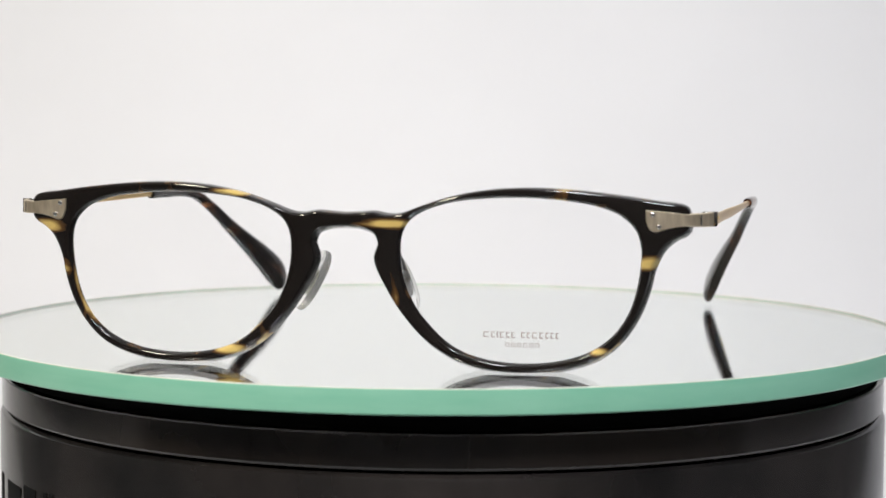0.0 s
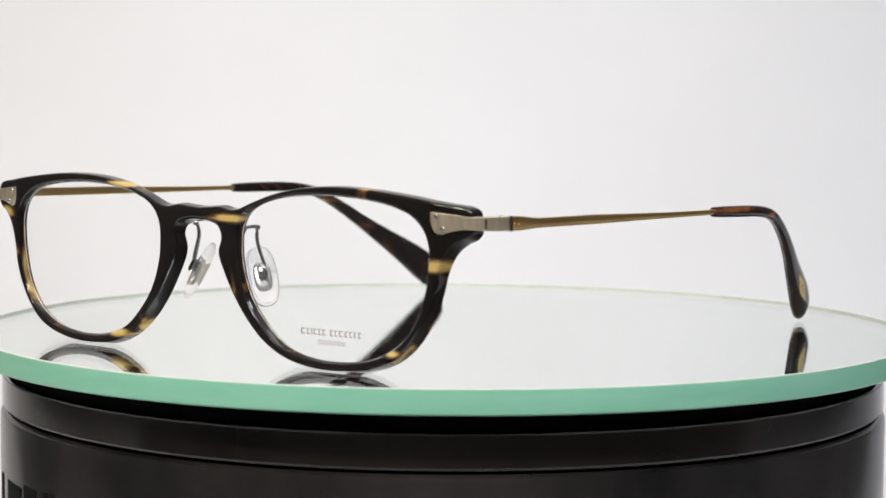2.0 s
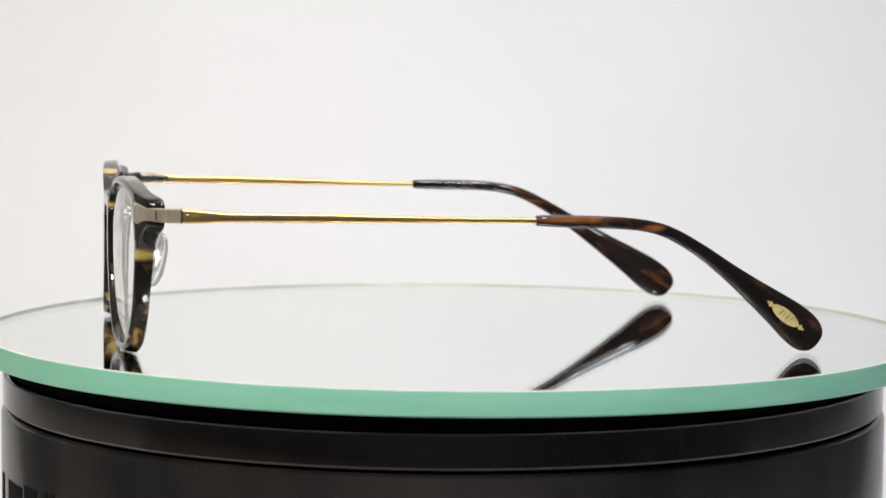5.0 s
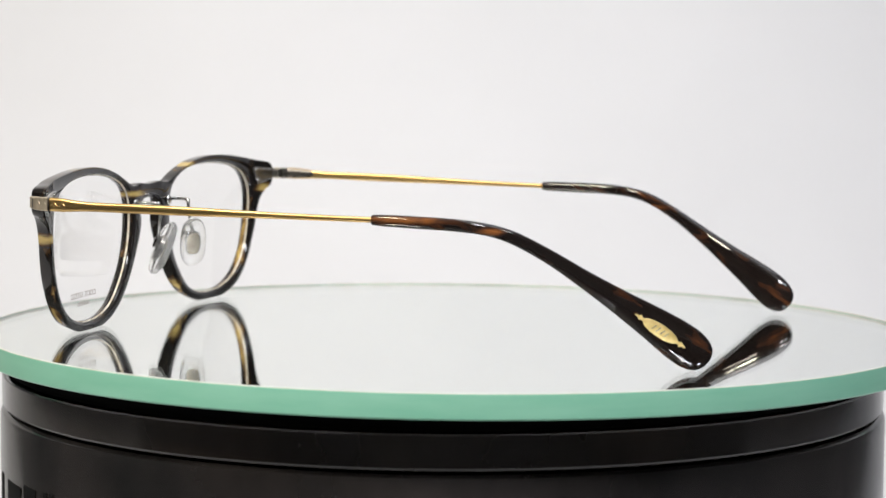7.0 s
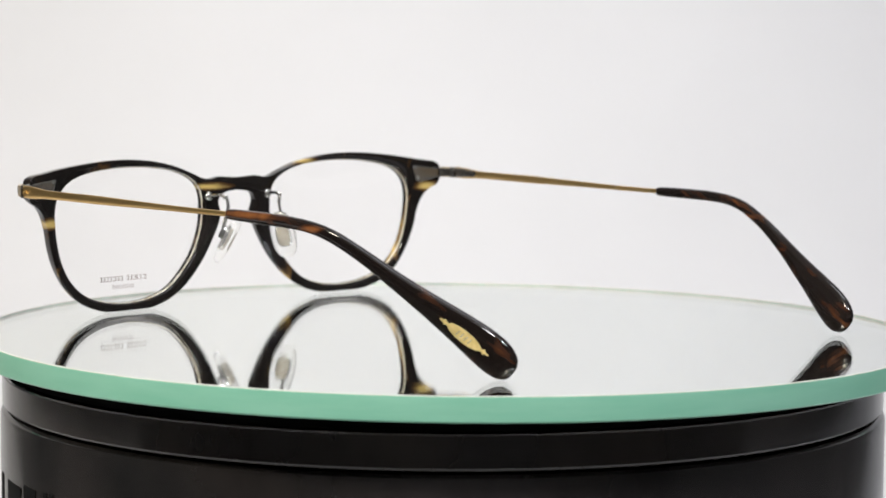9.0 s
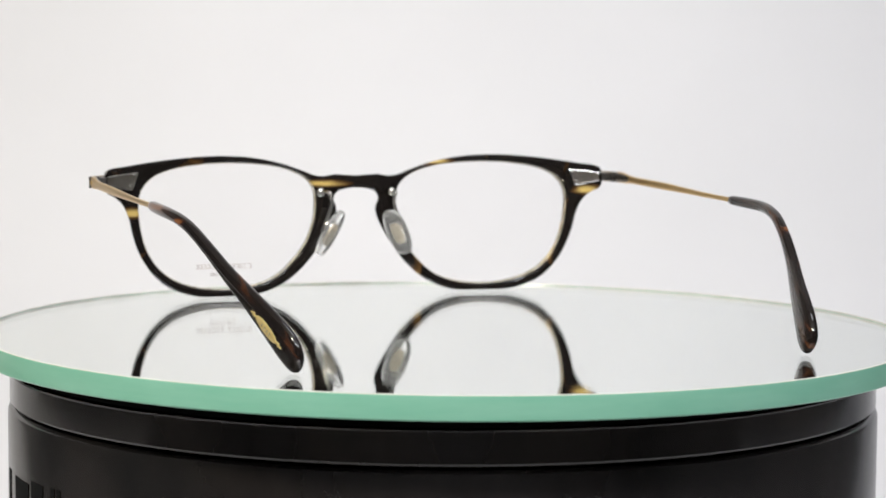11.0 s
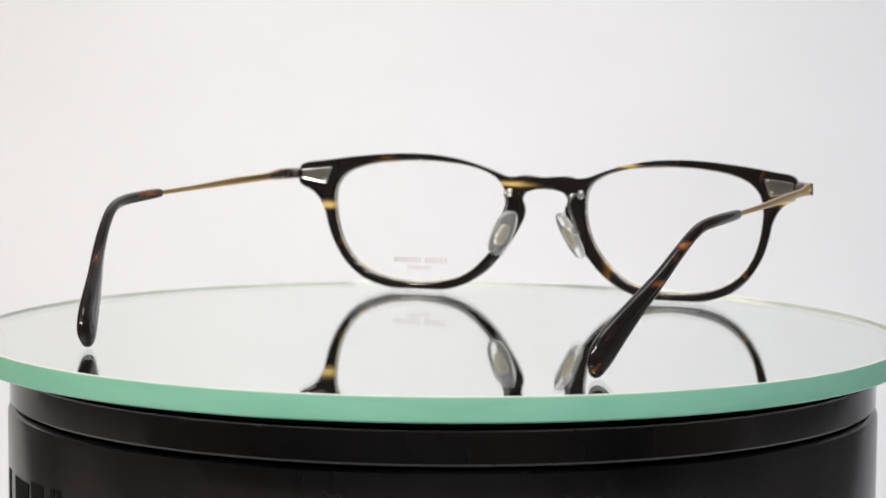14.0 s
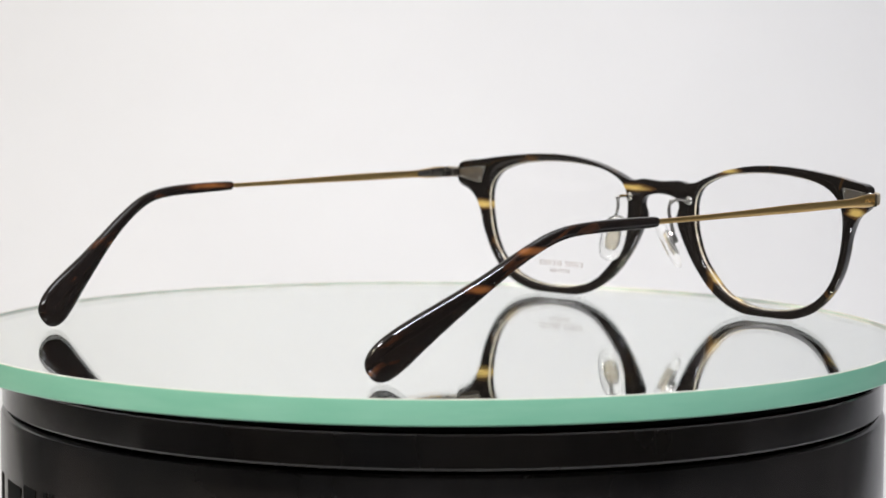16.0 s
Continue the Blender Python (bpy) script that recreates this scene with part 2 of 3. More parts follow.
def build_turntable():
    thing = new("display_turntable")
    thing.location = (BASE_C[0], BASE_C[1], -0.110)
    tagged(thing, "round glossy black motorised display turntable on white board", "turntable")
    r = BASE_R
    body = [(0, 0), (r - 0.002, 0), (r - 0.0004, 0.0006), (r, 0.002), (r, 0.0920), (r - 0.0003, 0.0928), (r - 0.0012, 0.0934), (r - 0.006, 0.0934), (0, 0.0934)]
    part("body", lathe(body), BLACK, thing, smooth=30)
    lid = [(0, -0.0160), (r - 0.0014, -0.0160), (r - 0.0007, -0.0158), (r - 0.0004, -0.0153), (r - 0.0004, -0.0092), (r - 0.0006, -0.0089), (r - 0.0010, -0.0088), (0, -0.0088)]
    lid_ob = part("lid", lathe(lid), LID_BLACK, thing, "black turning lid above a thin seam", smooth=30)
    # added black filler: paints the shade in the gap below the disc
    part("gap_shade", lathe([(0, -0.0087), (r - 0.0020, -0.0087), (r - 0.0016, -0.0085), (r - 0.0016, -0.0062), (r - 0.0020, -0.0059), (0, -0.0059)]), SHADE_BLACK, lid_ob, "black filler painted for the shade in the gap under the glass", smooth=30)
    # ring added inside the groove, black in place of its shade
    part("seam_ring", lathe([(0, 0.0935), (r - 0.0035, 0.0935), (r - 0.0035, 0.0939), (0, 0.0939)]), SHADE_BLACK, thing, "black ring for the shade in the seam under the lid", smooth=30)
    # dark marks on the body
    for a0, a1, z0, z1 in ((-164.5, -162.6, 0.060, 0.0803), (-159.0, -152.6, 0.060, 0.0803), (-151.4, -147.5, 0.060, 0.0813), (-145.2, -144.2, 0.060, 0.0816), (-143.6, -142.6, 0.060, 0.0817)):
        bm = bmesh.new()
        rows = [[bm.verts.new(((r + 0.00015) * math.cos(radians(a)), (r + 0.00015) * math.sin(radians(a)), z)) for a in np.linspace(a0, a1, 8)] for z in (z0, z1)]
        rim = [[bm.verts.new(((r - 0.0005) * math.cos(radians(a)), (r - 0.0005) * math.sin(radians(a)), z)) for a in np.linspace(a0, a1, 8)] for z in (z0, z1)]
        for i in range(7):
            bm.faces.new((rows[0][i], rows[0][i + 1], rows[1][i + 1], rows[1][i]))
            for k in (0, 1):
                bm.faces.new((rows[k][i], rows[k][i + 1], rim[k][i + 1], rim[k][i]))
        part("body_mark", bm, MATT, thing, "dark bar on the body")
    return thing, lid_ob


DISC_R, DISC_C, DISC_T = 0.1046, (-0.00096, 0.00314), 0.0050


def build_disc():
    thing = new("mirror_disc")
    tagged(thing, "round thick mirror with pale green polished glass edge", "mirror")
    r, t = DISC_R, DISC_T
    d = 0.00045
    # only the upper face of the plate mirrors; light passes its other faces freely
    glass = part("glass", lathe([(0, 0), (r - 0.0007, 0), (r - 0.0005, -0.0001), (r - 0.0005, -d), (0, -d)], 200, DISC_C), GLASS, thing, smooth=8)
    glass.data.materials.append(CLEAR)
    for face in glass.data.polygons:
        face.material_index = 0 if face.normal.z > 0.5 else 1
    part("silver_backing", lathe([(0, -d - 0.0001), (r - 0.0004, -d - 0.0001), (r - 0.0004, -t + 0.0001), (0, -t + 0.0001)], 200, DISC_C), SILVER, thing, smooth=30)
    # tan edge line; its paleness paints the reflection inside the glass edge
    part("inner_bevel", lathe([(r - 0.0005, 0.0), (r - 0.0002, -0.00005), (r - 0.0002, -d), (r - 0.00035, -d), (r - 0.0005, 0.0)], 200, DISC_C), BEVEL, thing, "thin tan edge ring, pale for the light reflected inside the glass edge", smooth=30)
    part("edge_band", lathe([(r - 0.00025, -0.00025), (r - 0.00008, -0.0002), (r, -0.0005), (r, -t + 0.0003), (r - 0.0003, -t), (r - 0.0022, -t), (r - 0.0022, -t + 0.0001), (r - 0.00025, -t + 0.0001), (r - 0.00025, -0.00025)], 200, DISC_C), EDGE, thing, "mint green ground glass edge", smooth=30)
    return thing


# ---- eyeglasses (built in millimetres about the middle of the front, then scaled) ----
MM = 0.001
# half outline of the front: from the top of the bridge round the rim to the underside of the bridge
OUTER = [(0, 30.1), (3, 30.3), (5.8, 30.5), (8.4, 30.0), (10.8, 30.2), (15, 31.8), (20.5, 33.6), (27, 34.9), (34.5, 35.5), (43, 35.3),
         (53, 34.3), (60, 33.3), (65.1, 32.5), (66.0, 31.7), (66.2, 30), (66.1, 28.0), (65.2, 27.0), (63.9, 26.4), (62.2, 25.2), (60.8, 23.5),
         (59.4, 20.4), (58.4, 16.2), (56.6, 11.4), (53.6, 6.8), (49.5, 3.3), (43, 0.95), (34.5, 0.1), (27, 0.75), (21.4, 2.5), (16.5, 5.6),
         (11.5, 10.9), (7.3, 17.6), (6.0, 20.6), (5.9, 22.0), (6.6, 24.4), (5.6, 26.5), (3.2, 27.4), (0, 27.7)]
INNER = [(10.7, 22.5), (11, 26.3), (12.3, 28.8), (15.2, 30.9), (20.5, 32.7), (27, 33.6), (34.5, 33.9), (43, 33.4), (49.3, 32.3), (53.7, 30.5),
         (56.4, 27.8), (57.4, 24.8), (57.4, 21), (56.5, 15.6), (54.9, 11.2), (52.2, 7.4), (48.2, 4.4), (42.5, 2.4), (34.5, 1.6), (27, 2.4),
         (21.4, 4.5), (16.8, 8.4), (13.4, 12.8), (11.3, 18)]


THICK = 3.25


def bend(u):
    """How far back (mm) the front face lies at u mm from the middle."""
    u = abs(u)
    return -74.4 + 0.0009 * u * u + 0.15 * max(0.0, u - 57.6)


def offset_loop(loop, d):
    n = len(loop)
    out = []
    for i in range(n):
        a, b = loop[i - 1], loop[(i + 1) % n]
        t = np.array(b) - np.array(a)
        t = t / max(np.linalg.norm(t), 1e-9)
        out.append((loop[i][0] - t[1] * d, loop[i][1] + t[0] * d))
    return out


def area(loop):
    return 0.5 * sum(a[0] * b[1] - b[0] * a[1] for a, b in zip(loop, loop[1:] + loop[:1]))


def frame_front(parent):
    from mathutils import geometry
    half = [tuple(p) for p in spline(OUTER, 6)]
    outer = half + [(-x, z) for x, z in half[-2:0:-1]]
    hole = [tuple(p) for p in spline(INNER, 6, True)]
    loops = [outer, hole, [(-x, z) for x, z in hole]]
    loops = [l if (area(l) > 0) == (i == 0) else l[::-1] for i, l in enumerate(loops)]
    thick = THICK
    steps = [[(0.62, 0), (0.34, 0.08), (0.12, 0.28), (0.0, 0.7), (-0.6, thick - 0.7), (-0.56, thick - 0.36), (-0.32, thick - 0.1), (0.05, thick)],
             [(0.46, 0), (0.22, 0.1), (0.06, 0.3), (0.0, 0.6), (-0.25, 1.0), (-0.25, 1.9), (0.0, thick - 0.6), (0.06, thick - 0.3), (0.22, thick - 0.1), (0.46, thick)]]
    bm = bmesh.new()
    fronts, backs = [], []
    for i, l in enumerate(loops):
        rings = []
        for d, y in steps[min(i, 1)]:
            ease = [1.0 if d >= 0 or i else min(1.0, max(0.15, (32.0 - p[1]) / 5.0)) for p in l]
            near = offset_loop(l, 0.0)
            wide = offset_loop(l, d)
            ring = [(p[0] + (q[0] - p[0]) * e, p[1] + (q[1] - p[1]) * e) for p, q, e in zip(near, wide, ease)]
            rings.append([bm.verts.new((x, bend(x) + y, max(z, 0.02))) for x, z in ring])
        for a, b in zip(rings, rings[1:]):
            for k in range(len(a)):
                j = (k + 1) % len(a)
                bm.faces.new((a[k], a[j], b[j], b[k]))
        fronts.append(rings[0])
        backs.append(rings[-1])
    def inside(p, loop):
        hit = False
        for a, b in zip(loop, loop[1:] + loop[:1]):
            if (a[1] > p[1]) != (b[1] > p[1]) and p[0] < (b[0] - a[0]) * (p[1] - a[1]) / (b[1] - a[1]) + a[0]:
                hit = not hit
        return hit

    core = offset_loop(loops[0], 1.1)
    grid = [(sg * u, z) for sg in (1, -1) for u in np.arange(57.6, 66.0, 0.9) for z in np.arange(24.5, 33.0, 0.8)]
    grid = [p for p in grid if inside(p, core) and not inside(p, offset_loop(loops[1], 0.7)) and not inside(p, offset_loop(loops[2], 0.7))]
    for caps, y in ((fronts, 0), (backs, thick)):
        flat, edges = [], []
        for r in caps:
            n0 = len(flat)
            flat += r
            edges += [(n0 + k, n0 + (k + 1) % len(r)) for k in range(len(r))]
        rims = [[(q.co.x, q.co.z) for q in r] for r in caps]
        flat += [bm.verts.new((x, bend(x) + y, z)) for x, z in grid]
        pts, _, tris, orig, _, _ = geometry.delaunay_2d_cdt([Vector((q.co.x, q.co.z)) for q in flat], edges, [], 1, 1e-5)
        for tri in tris:
            mid = sum((pts[k] for k in tri), Vector((0, 0))) / len(tri)
            if inside(mid, rims[0]) and not inside(mid, rims[1]) and not inside(mid, rims[2]) and all(orig[k] for k in tri):
                try:
                    bm.faces.new([flat[orig[k][0]] for k in tri])
                except ValueError:
                    pass
    bmesh.ops.scale(bm, vec=(MM, MM, MM), verts=bm.verts)
    return part("front", bm, ACETATE, parent, "dark tortoiseshell acetate front with amber streaks", smooth=35)


def scaled(bm, side=1):
    bmesh.ops.scale(bm, vec=(MM * side, MM, MM), verts=bm.verts)
    return bm


def lens(parent, side):
    edge = [np.array(p) for p in spline(INNER, 4, True)]
    mid = sum(edge) / len(edge)
    bm = bmesh.new()
    faces = []
    rings = 9
    for back in (0, 1):
        rows = []
        for k in range(rings + 1):
            s = k / rings
            pts = [mid] if k == 0 else [mid + (p - mid) * (s * 1.008) for p in edge]
            rows.append([bm.verts.new((p[0], bend(p[0]) + 1.25 + 0.9 * back - 1.5 * (1 - s * s), p[1])) for p in pts])
        for k, (a, b) in enumerate(zip(rows, rows[1:])):
            for i in range(len(b)):
                j = (i + 1) % len(b)
                bm.faces.new((a[0], b[i], b[j]) if k == 0 else (a[i], a[j], b[j], b[i]))
        faces.append(rows[-1])
    a, b = faces
    for i in range(len(a)):
        j = (i + 1) % len(a)
        bm.faces.new((a[i], a[j], b[j], b[i]))
    ob = part("lens", scaled(bm, side), LENS, parent, "clear demonstration lens", smooth=50)
    ob.visible_shadow = False
    # pale ring whose colour stands in for bright refraction along the lens edge
    loop = [tuple(q) for q in spline(INNER, 6, True)]
    loop = loop if area(loop) > 0 else loop[::-1]
    bm = bmesh.new()
    rings = [[bm.verts.new((x, bend(x) + y, z)) for x, z in offset_loop(loop, d)] for d, y in ((-0.1, 0.75), (0.14, 0.85), (0.22, 1.2), (0.22, 2.1), (0.12, 2.4), (-0.1, 2.45))]
    for a, b in zip(rings, rings[1:]):
        for i in range(len(a)):
            j = (i + 1) % len(a)
            bm.faces.new((a[i], a[j], b[j], b[i]))
    part("lens_edge", scaled(bm, side), EDGE_GLINT, ob, "pale ring painted for light refracted in the lens edge", smooth=60)
    return ob


def lens_y(u, z):
    return bend(u) + 1.25 - 1.5 * (1 - min(1, math.hypot((u - 34.5) / 23.3, (z - 18.5) / 16.0)) ** 2)


def lens_print(parent, side):
    """A row of small grey bars and a second row of tiny outlined shapes, in place of a maker's mark."""
    bars = [(27.4, 1.3), (28.9, 0.9), (30.0, 0.4), (30.6, 1.0), (31.8, 0.8), (32.8, 0.9), (34.7, 0.9), (35.8, 0.8), (36.8, 1.2), (38.2, 0.9), (39.3, 0.8), (40.3, 0.8), (41.3, 0.8)]
    for u, w in bars:
        bm = bmesh.new()
        y = lens_y(u, 7.4) - 0.05
        for lo, hi in (((u, 7.8), (u + w * 0.8, 8.0)), ((u, 6.85), (u + w * 0.8, 7.05)), ((u, 7.05), (u + 0.24, 7.8))):
            slab((lo[0], y - 0.02, lo[1]), (hi[0], y + 0.03, hi[1]), 0, bm)
        part("print_bar", scaled(bm, side), PRINT, parent)
    for k in range(6):
        u = 31.6 + 1.15 * k
        y = lens_y(u, 5.5) - 0.05
        bm = bmesh.new()
        for lo, hi in (((u, 5.75), (u + 0.8, 5.88)), ((u, 5.1), (u + 0.8, 5.22)), ((u, 5.22), (u + 0.13, 5.75)), ((u + 0.67, 5.22), (u + 0.8, 5.75))):
            slab((lo[0], y - 0.02, lo[1]), (hi[0], y + 0.03, hi[1]), 0, bm)
        part("print_mark", scaled(bm, side), PRINT, parent)


def strip(stations, thick, bm=None):
    """A plate that follows (u, y, z low, z high) stations, thick mm deep towards the back."""
    bm = bm or bmesh.new()
    rings = []
    for i, (u, y, lo, hi) in enumerate(stations):
        a, b = stations[max(i - 1, 0)], stations[min(i + 1, len(stations) - 1)]
        d = Vector((b[0] - a[0], b[1] - a[1], 0)).normalized()
        n = Vector((-d.y, d.x, 0)) * thick
        e = min(0.18, 0.2 * (hi - lo))
        o = n * 0.35
        rings.append([bm.verts.new(Vector((u, y, z)) + q) for z, q in ((lo, n), (lo, o), (lo + e, n * 0), (hi - e, n * 0), (hi, o), (hi, n))])
    for a, b in zip(rings, rings[1:]):
        for k in range(6):
            j = (k + 1) % 6
            bm.faces.new((a[k], a[j], b[j], b[k]))
    bm.faces.new(rings[0])
    bm.faces.new(rings[-1][::-1])
    return bm


def endpiece(parent, side):
    st = [(58.2, 0, 29.6, 31.8), (59.0, 0, 27.9, 31.7), (60.0, 0, 27.5, 31.6), (62, 0, 28.0, 31.4), (64, 0, 28.4, 31.2), (65.8, 0, 28.55, 31.0)]
    st = [(u, bend(u) - 0.35, lo, hi) for u, _, lo, hi in st] + [(67.6, -68.4, 28.5, 31.1), (69.1, -66.6, 28.4, 31.1), (69.9, -64.8, 28.35, 31.1), (70.2, -63.0, 28.35, 31.1)]
    plate = part("front_plate", scaled(strip([tuple(s) for s in spline(st, 4)], 0.9), side), ANTIQUE, parent, "antique gold metal corner plate", smooth=30)
    for u, z in ((59.4, 30.9), (60.6, 28.6)):
        part("rivet", scaled(ball((u, bend(u) - 0.4, z), (0.5, 0.32, 0.5)), side), STEEL, plate)
    # chased scrolls on the neck of the plate and on the start of the temple
    for k in range(7):
        u, y = (69.62 + 0.2 * k, -65.4 + 0.75 * k) if k < 3 else (70.66, -62.2 + 0.9 * (k - 3))
        up = 0.4 if k % 2 else -0.4
        curl = [(u, y - 0.35, 29.75 - up, 0.06, 0.06), (u + 0.02, y - 0.1, 29.75 - up * 0.3, 0.09, 0.09), (u + 0.02, y + 0.2, 29.75 + up * 0.6, 0.09, 0.09), (u, y + 0.45, 29.75 + up, 0.05, 0.05)]
        part("chasing", scaled(tube(curl, 6), side), ANTIQUE if k < 3 else GOLD, plate)
    part("joint_line", scaled(slab((69.6, -63.15, 28.3), (70.85, -62.9, 31.15), 0.06), side), GUNMETAL, plate, "dark hinge joint line")
    bp = [(57.9, 0, 31.2, 31.7), (58.6, 0, 29.4, 31.7), (59.4, 0, 27.4, 31.6), (62, 0, 27.8, 31.35), (65.6, 0, 28.6, 30.9)]
    bp = [(u, bend(u) + THICK + 0.3, lo, hi) for u, _, lo, hi in bp]
    back = part("back_plate", scaled(strip(bp, -0.6), side), HINGE, parent, "dull metal hinge plate", smooth=30)
    rows = [tuple(q) for q in spline(bp, 4)]
    for k in (2, 3):
        edge = [(q[0], q[1] + 0.1, q[k] + (0.15 if k == 2 else -0.15), 0.14, 0.14) for q in rows]
        part("plate_edge", scaled(tube(edge, 8, 2.0, None, (0, 0, 1)), side), STEEL, back, "bright raised edge")
    for u, z in ((58.7, 31.2), (59.7, 28.4)):
        part("rivet", scaled(ball((u, bend(u) + THICK + 0.35, z), (0.42, 0.3, 0.42)), side), STEEL, back)
    bm = bmesh.new()
    for z0, z1 in ((28.5, 29.25), (29.35, 30.15), (30.25, 31.0)):
        tube([(68.7, -63.6, z0, 0.85, 0.85), (68.7, -63.6, z1, 0.85, 0.85)], 12, 2.0, bm)
    hinge = part("hinge", scaled(bm, side), GUNMETAL, parent, "small dark steel barrel hinge", smooth=35)
    part("screw", scaled(ball((68.7, -63.6, 31.05), (0.6, 0.6, 0.22)), side), STEEL, hinge)
    part("front_bracket", scaled(slab((66.2, -67.9, 28.75), (68.4, -64.2, 30.8), 0.25), side), GUNMETAL, hinge)
    part("rear_bracket", scaled(tube([(69.3, -62.9, 29.75, 0.65, 1.2), (69.4, -60.5, 29.7, 0.55, 1.15), (69.6, -57.5, 29.6, 0.42, 0.9), (69.8, -54.5, 29.5, 0.3, 0.6)], 10, 3.0), side), GUNMETAL, hinge)


def temple(parent, side):
    arm = [(69.9, -63.1, 29.75, 0.55, 1.4), (70.1, -60, 29.65, 0.6, 1.38), (70.2, -55, 29.5, 0.6, 1.0), (70.3, -46, 29.4, 0.6, 0.95), (70.5, -36, 29.3, 0.6, 0.95),
           (70.6, -22, 29.1, 0.58, 0.75), (70.5, -8, 28.9, 0.55, 0.6), (70.4, 8, 28.75, 0.55, 0.55)]
    tip = [(70.4, 6.2, 28.75, 0.85, 0.95), (70.4, 6.6, 28.75, 0.95, 1.05), (70.5, 16, 28.5, 1.05, 1.24), (70.2, 24, 28.15, 1.05, 1.22), (69.5, 29.5, 27.45, 1.05, 1.2), (68.5, 34, 26.1, 1.08, 1.28),
           (66.5, 40.8, 22.5, 1.15, 1.4), (64.1, 47.6, 18.0, 1.25, 1.8), (61.2, 54.5, 13.3, 1.4, 2.6), (58.8, 60.5, 9.2, 1.5, 3.5), (57.3, 64.4, 6.35, 1.5, 4.05),
           (56.3, 67.0, 4.35, 1.45, 4.0), (55.8, 68.6, 3.05, 1.3, 3.4), (55.5, 69.5, 2.25, 1.0, 2.45), (55.3, 69.95, 1.85, 0.5, 1.2)]
    if side < 0:
        # this temple is folded in a touch and hangs a little lower
        def moved(st):
            y = st[1]
            inward = np.interp(y, (-63, 6, 30, 69), (0.0, 2.1, 3.2, 0.4))
            down = np.interp(y, (-63, 6, 30, 69), (0.0, 0.5, 0.15, 0.0))
            return (st[0] - inward, y + np.interp(y, (6.7, 69), (0.0, 0.7)), st[2] - down, *st[3:])
        arm, tip = [moved(q) for q in arm], [moved(q) for q in tip]
    ob = part("temple", scaled(tube([tuple(q) for q in spline(arm, 6)], 16, 2.8), side), GOLD, parent, "slim brushed gold metal temple", smooth=50)
    bm = tube([tuple(q) for q in spline(tip, 5)], 20, 2.4)
    for q in bm.verts:
        q.co.z = max(q.co.z, 0.03)
    part("temple_tip", scaled(bm, side), TIP_ACETATE, ob, "polished brown tortoiseshell acetate tip", smooth=60)
    return ob


def emblem(parent, side):
    """Oblong gold plaque with pointed ends and a row of small notches on the outer face of one tip."""
    a, b = Vector((61.66, 56.9, 11.6)), Vector((58.08, 66.2, 5.0))
    d = (b - a).normalized()
    out = Vector((1, 0, 0))
    out = (out - d * out.dot(d)).normalized()
    up = out.cross(d)
    bm = bmesh.new()
    ring = []
    prof = [(0, 0.0), (0.03, 0.22), (0.07, 0.2), (0.09, 0.6), (0.11, 0.6), (0.13, 0.25), (0.17, 0.35), (0.22, 0.8), (0.35, 1.2), (0.5, 1.32), (0.65, 1.2), (0.78, 0.8), (0.83, 0.35), (0.87, 0.25), (0.89, 0.6), (0.91, 0.6), (0.93, 0.2), (0.97, 0.22), (1, 0.0)]
    whole = (b - a).length
    rows = []
    for s, w in prof:
        c = a + d * (s * whole)
        rows.append([bm.verts.new(c + up * (w * k) + out * o) for k, o in ((-1, -0.9), (-1, 0.10), (-0.8, 0.2), (0.8, 0.2), (1, 0.10), (1, -0.9))])
    for p, q in zip(rows, rows[1:]):
        for k in range(5):
            bm.faces.new((p[k], p[k + 1], q[k + 1], q[k]))
    part("emblem", scaled(bm, side), EMBLEM, parent, "oblong gold inlaid plaque with pointed ends", smooth=30)
    for s in (0.38, 0.46, 0.54, 0.62):
        c = a + d * (s * whole) + out * 0.2
        bm = tube([(*(c - up * 0.55 - d * 0.2), 0.09, 0.1), (*(c + up * 0.55 + d * 0.2), 0.09, 0.1)], 6, 2.0, None, tuple(out))
        part("emblem_mark", scaled(bm, side), STEEL, parent)


def pillow(turn, radii, power=2.6, u=26, v=15):
    """A rounded slab: a super-ellipsoid that is thin along x."""
    bm = bmesh.new()
    bmesh.ops.create_uvsphere(bm, u_segments=u, v_segments=v, radius=1.0)
    for q in bm.verts:
        c = q.co
        n = (abs(c.y) ** power + abs(c.z) ** power + abs(c.x) ** power) ** (1 / power)
        q.co = turn @ Vector((c.x / n * radii[0], c.y / n * radii[1], c.z / n * radii[2]))
    return bm


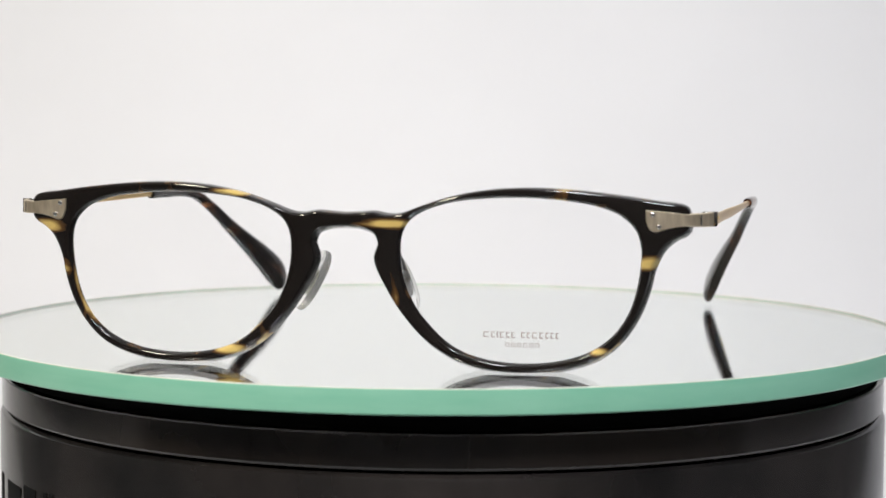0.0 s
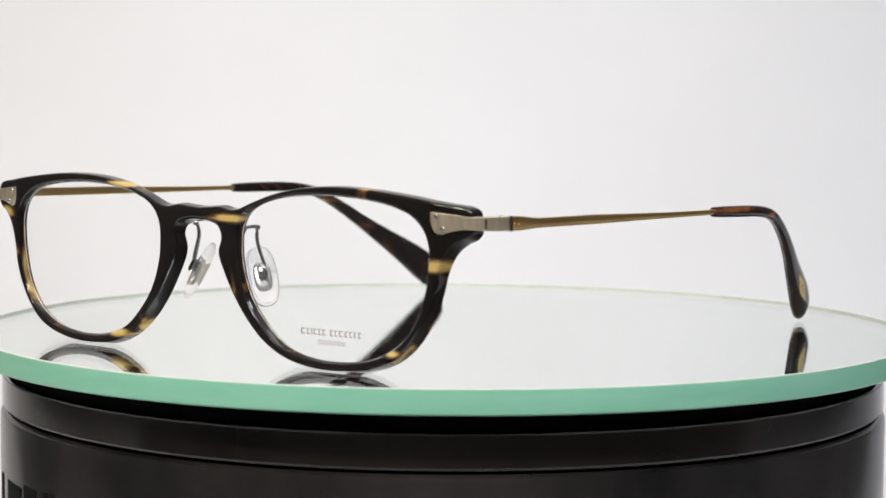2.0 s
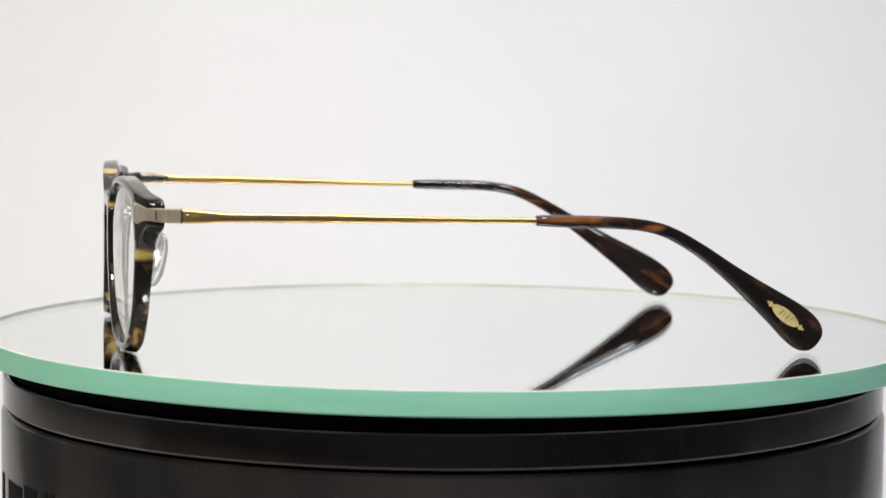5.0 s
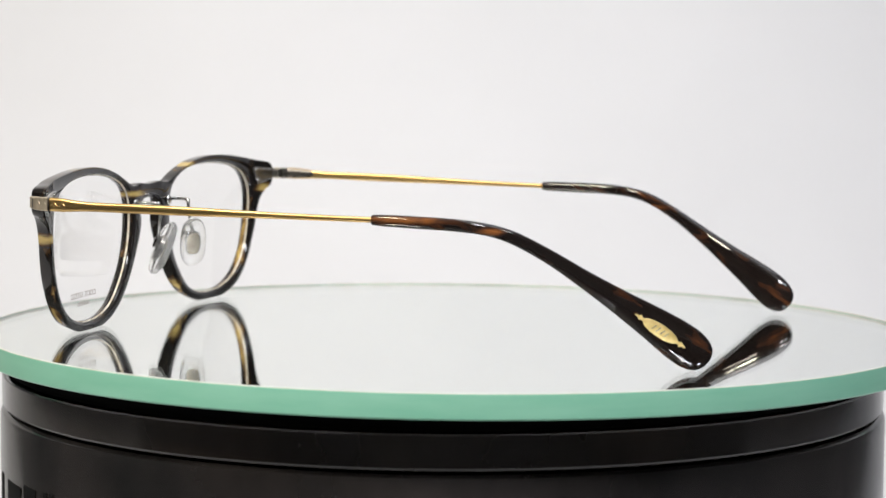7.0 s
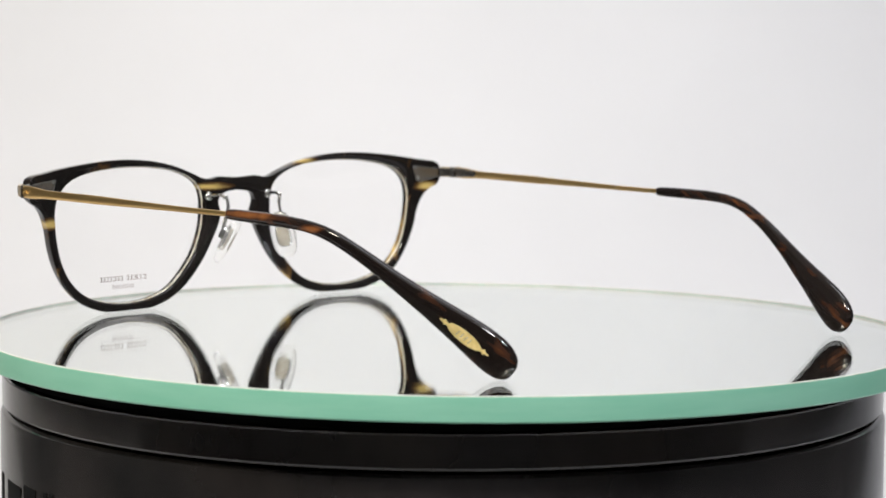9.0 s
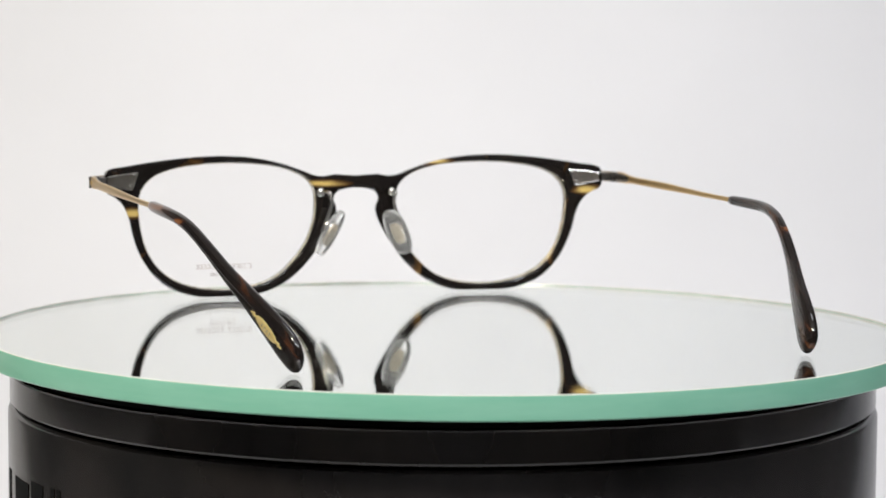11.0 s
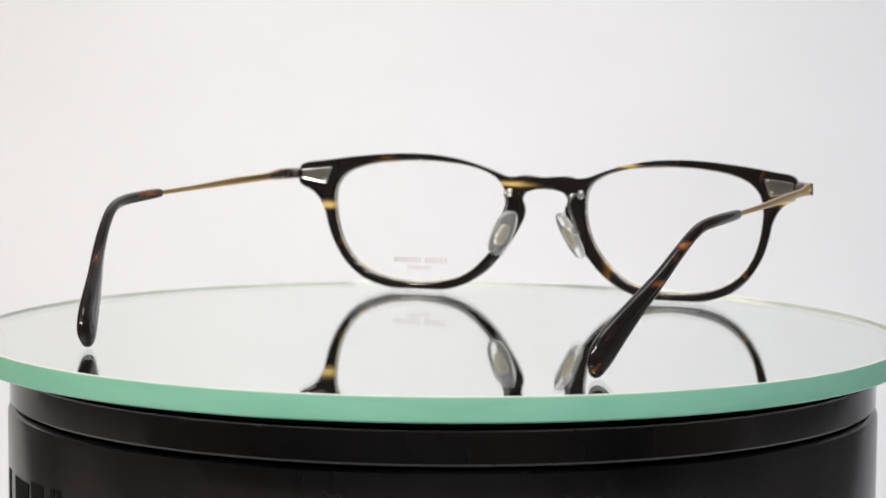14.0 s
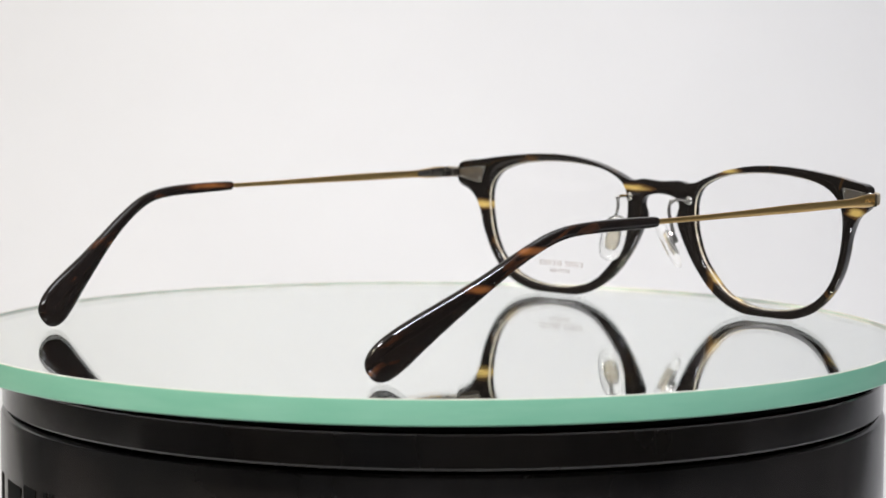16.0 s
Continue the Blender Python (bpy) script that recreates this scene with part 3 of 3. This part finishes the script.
def nose_pad(parent, side):
    wire = [(9.6, -71.2, 26.0, 0.42, 0.42), (9.4, -69.0, 26.3, 0.4, 0.4), (9.1, -66.6, 26.3, 0.38, 0.38), (8.8, -65.7, 26.0, 0.38, 0.38), (8.5, -65.4, 25.2, 0.38, 0.38),
            (8.3, -65.3, 23.8, 0.36, 0.42), (8.9, -65.2, 21.6, 0.34, 0.46), (9.9, -65.0, 19.0, 0.36, 0.5), (10.3, -64.8, 17.6, 0.4, 0.5)]
    arm = part("pad_arm", scaled(tube([tuple(s) for s in spline(wire, 6)], 10, 2.0, None, (0.3, 0.9, 0.1)), side), STEEL, parent, "thin bent steel pad arm", smooth=60)
    part("solder_foot", scaled(ball((9.6, -70.9, 26.0), (1.15, 0.7, 1.15)), side), STEEL, arm)
    part("bend_bead", scaled(ball((8.8, -65.7, 26.0), (0.62, 0.62, 0.62)), side), STEEL, arm)
    turn = Matrix.Translation((9.0, -64.4, 16.1)) @ Euler((radians(8), radians(-27), radians(-42))).to_matrix().to_4x4()
    pad = part("nose_pad", scaled(pillow(turn, (1.45, 3.1, 6.5)), side), PAD, parent, "clear oval silicone nose pad", smooth=70)
    pad.visible_shadow = False
    at = turn @ Matrix.Translation((0.1, 0, -0.3))
    part("pad_core", scaled(pillow(at, (0.32, 1.5, 2.9), 3.0, 16, 9), side), CORE, pad, "olive steel plate inside the pad")
    part("core_rim", scaled(pillow(at @ Matrix.Translation((0.3, 0, 0)), (0.3, 1.8, 3.2), 3.0, 16, 9), side), STEEL, pad)
    box = pillow(turn @ Matrix.Translation((1.55, 0, 0.6)), (0.95, 1.0, 1.5), 5.0, 16, 9)
    part("pad_box", scaled(box, side), STEEL, arm, "small steel box that holds the pad")


def build_glasses():
    thing = new("eyeglasses")
    tagged(thing, "tortoiseshell eyeglasses with slim gold temples standing open on mirror", "eyeglasses")
    frame_front(thing)
    for side in (1, -1):
        ln = lens(thing, side)
        if side == 1:
            lens_print(ln, side)
        endpiece(thing, side)
        tm = temple(thing, side)
        if side == 1:
            emblem(tm, side)
        nose_pad(thing, side)
    return thing


build_setting()
TURNTABLE, LID = build_turntable()
DISC = build_disc()
GLASSES = build_glasses()


def motions():
    # turn of the table in degrees, time by time
    turns = [(0, 12.61), (0.5, 19.15), (1, 25.74), (1.5, 32.41), (2, 39.10), (2.5, 45.79), (3, 52.45), (3.5, 59.11), (4, 65.81), (6.5, 99.57), (7, 106.41),
             (7.5, 113.27), (8, 120.14), (8.5, 126.94), (9, 133.69), (11.5, 167.17), (12, 173.84), (12.5, 180.49), (13, 187.10), (13.5, 193.71),
             (14, 200.35), (14.5, 207.04), (15, 213.79), (15.5, 220.5), (16, 227.19)]
    tilt = pose(0, 0, 0, -0.251, -0.12, 0)
    # the mirror sits a touch askew on the lid, and the table's axis leans a little
    lean, askew = pose(0, 0, 0, -0.159, -0.009, 0), pose(0, 0, 0, -0.241, -0.158, 0)
    walk(DISC, [(t, lean @ pose(0, 0, 0, 0, 0, -a) @ askew) for t, a in turns])
    walk(GLASSES, [(t, pose(0, 0, 0, 0, 0, -a) @ tilt @ pose(-0.0023, 0, 0)) for t, a in turns])
    walk(LID, [(t, pose(0, 0, 0.110, 0, 0, -a)) for t, a in turns])


motions()
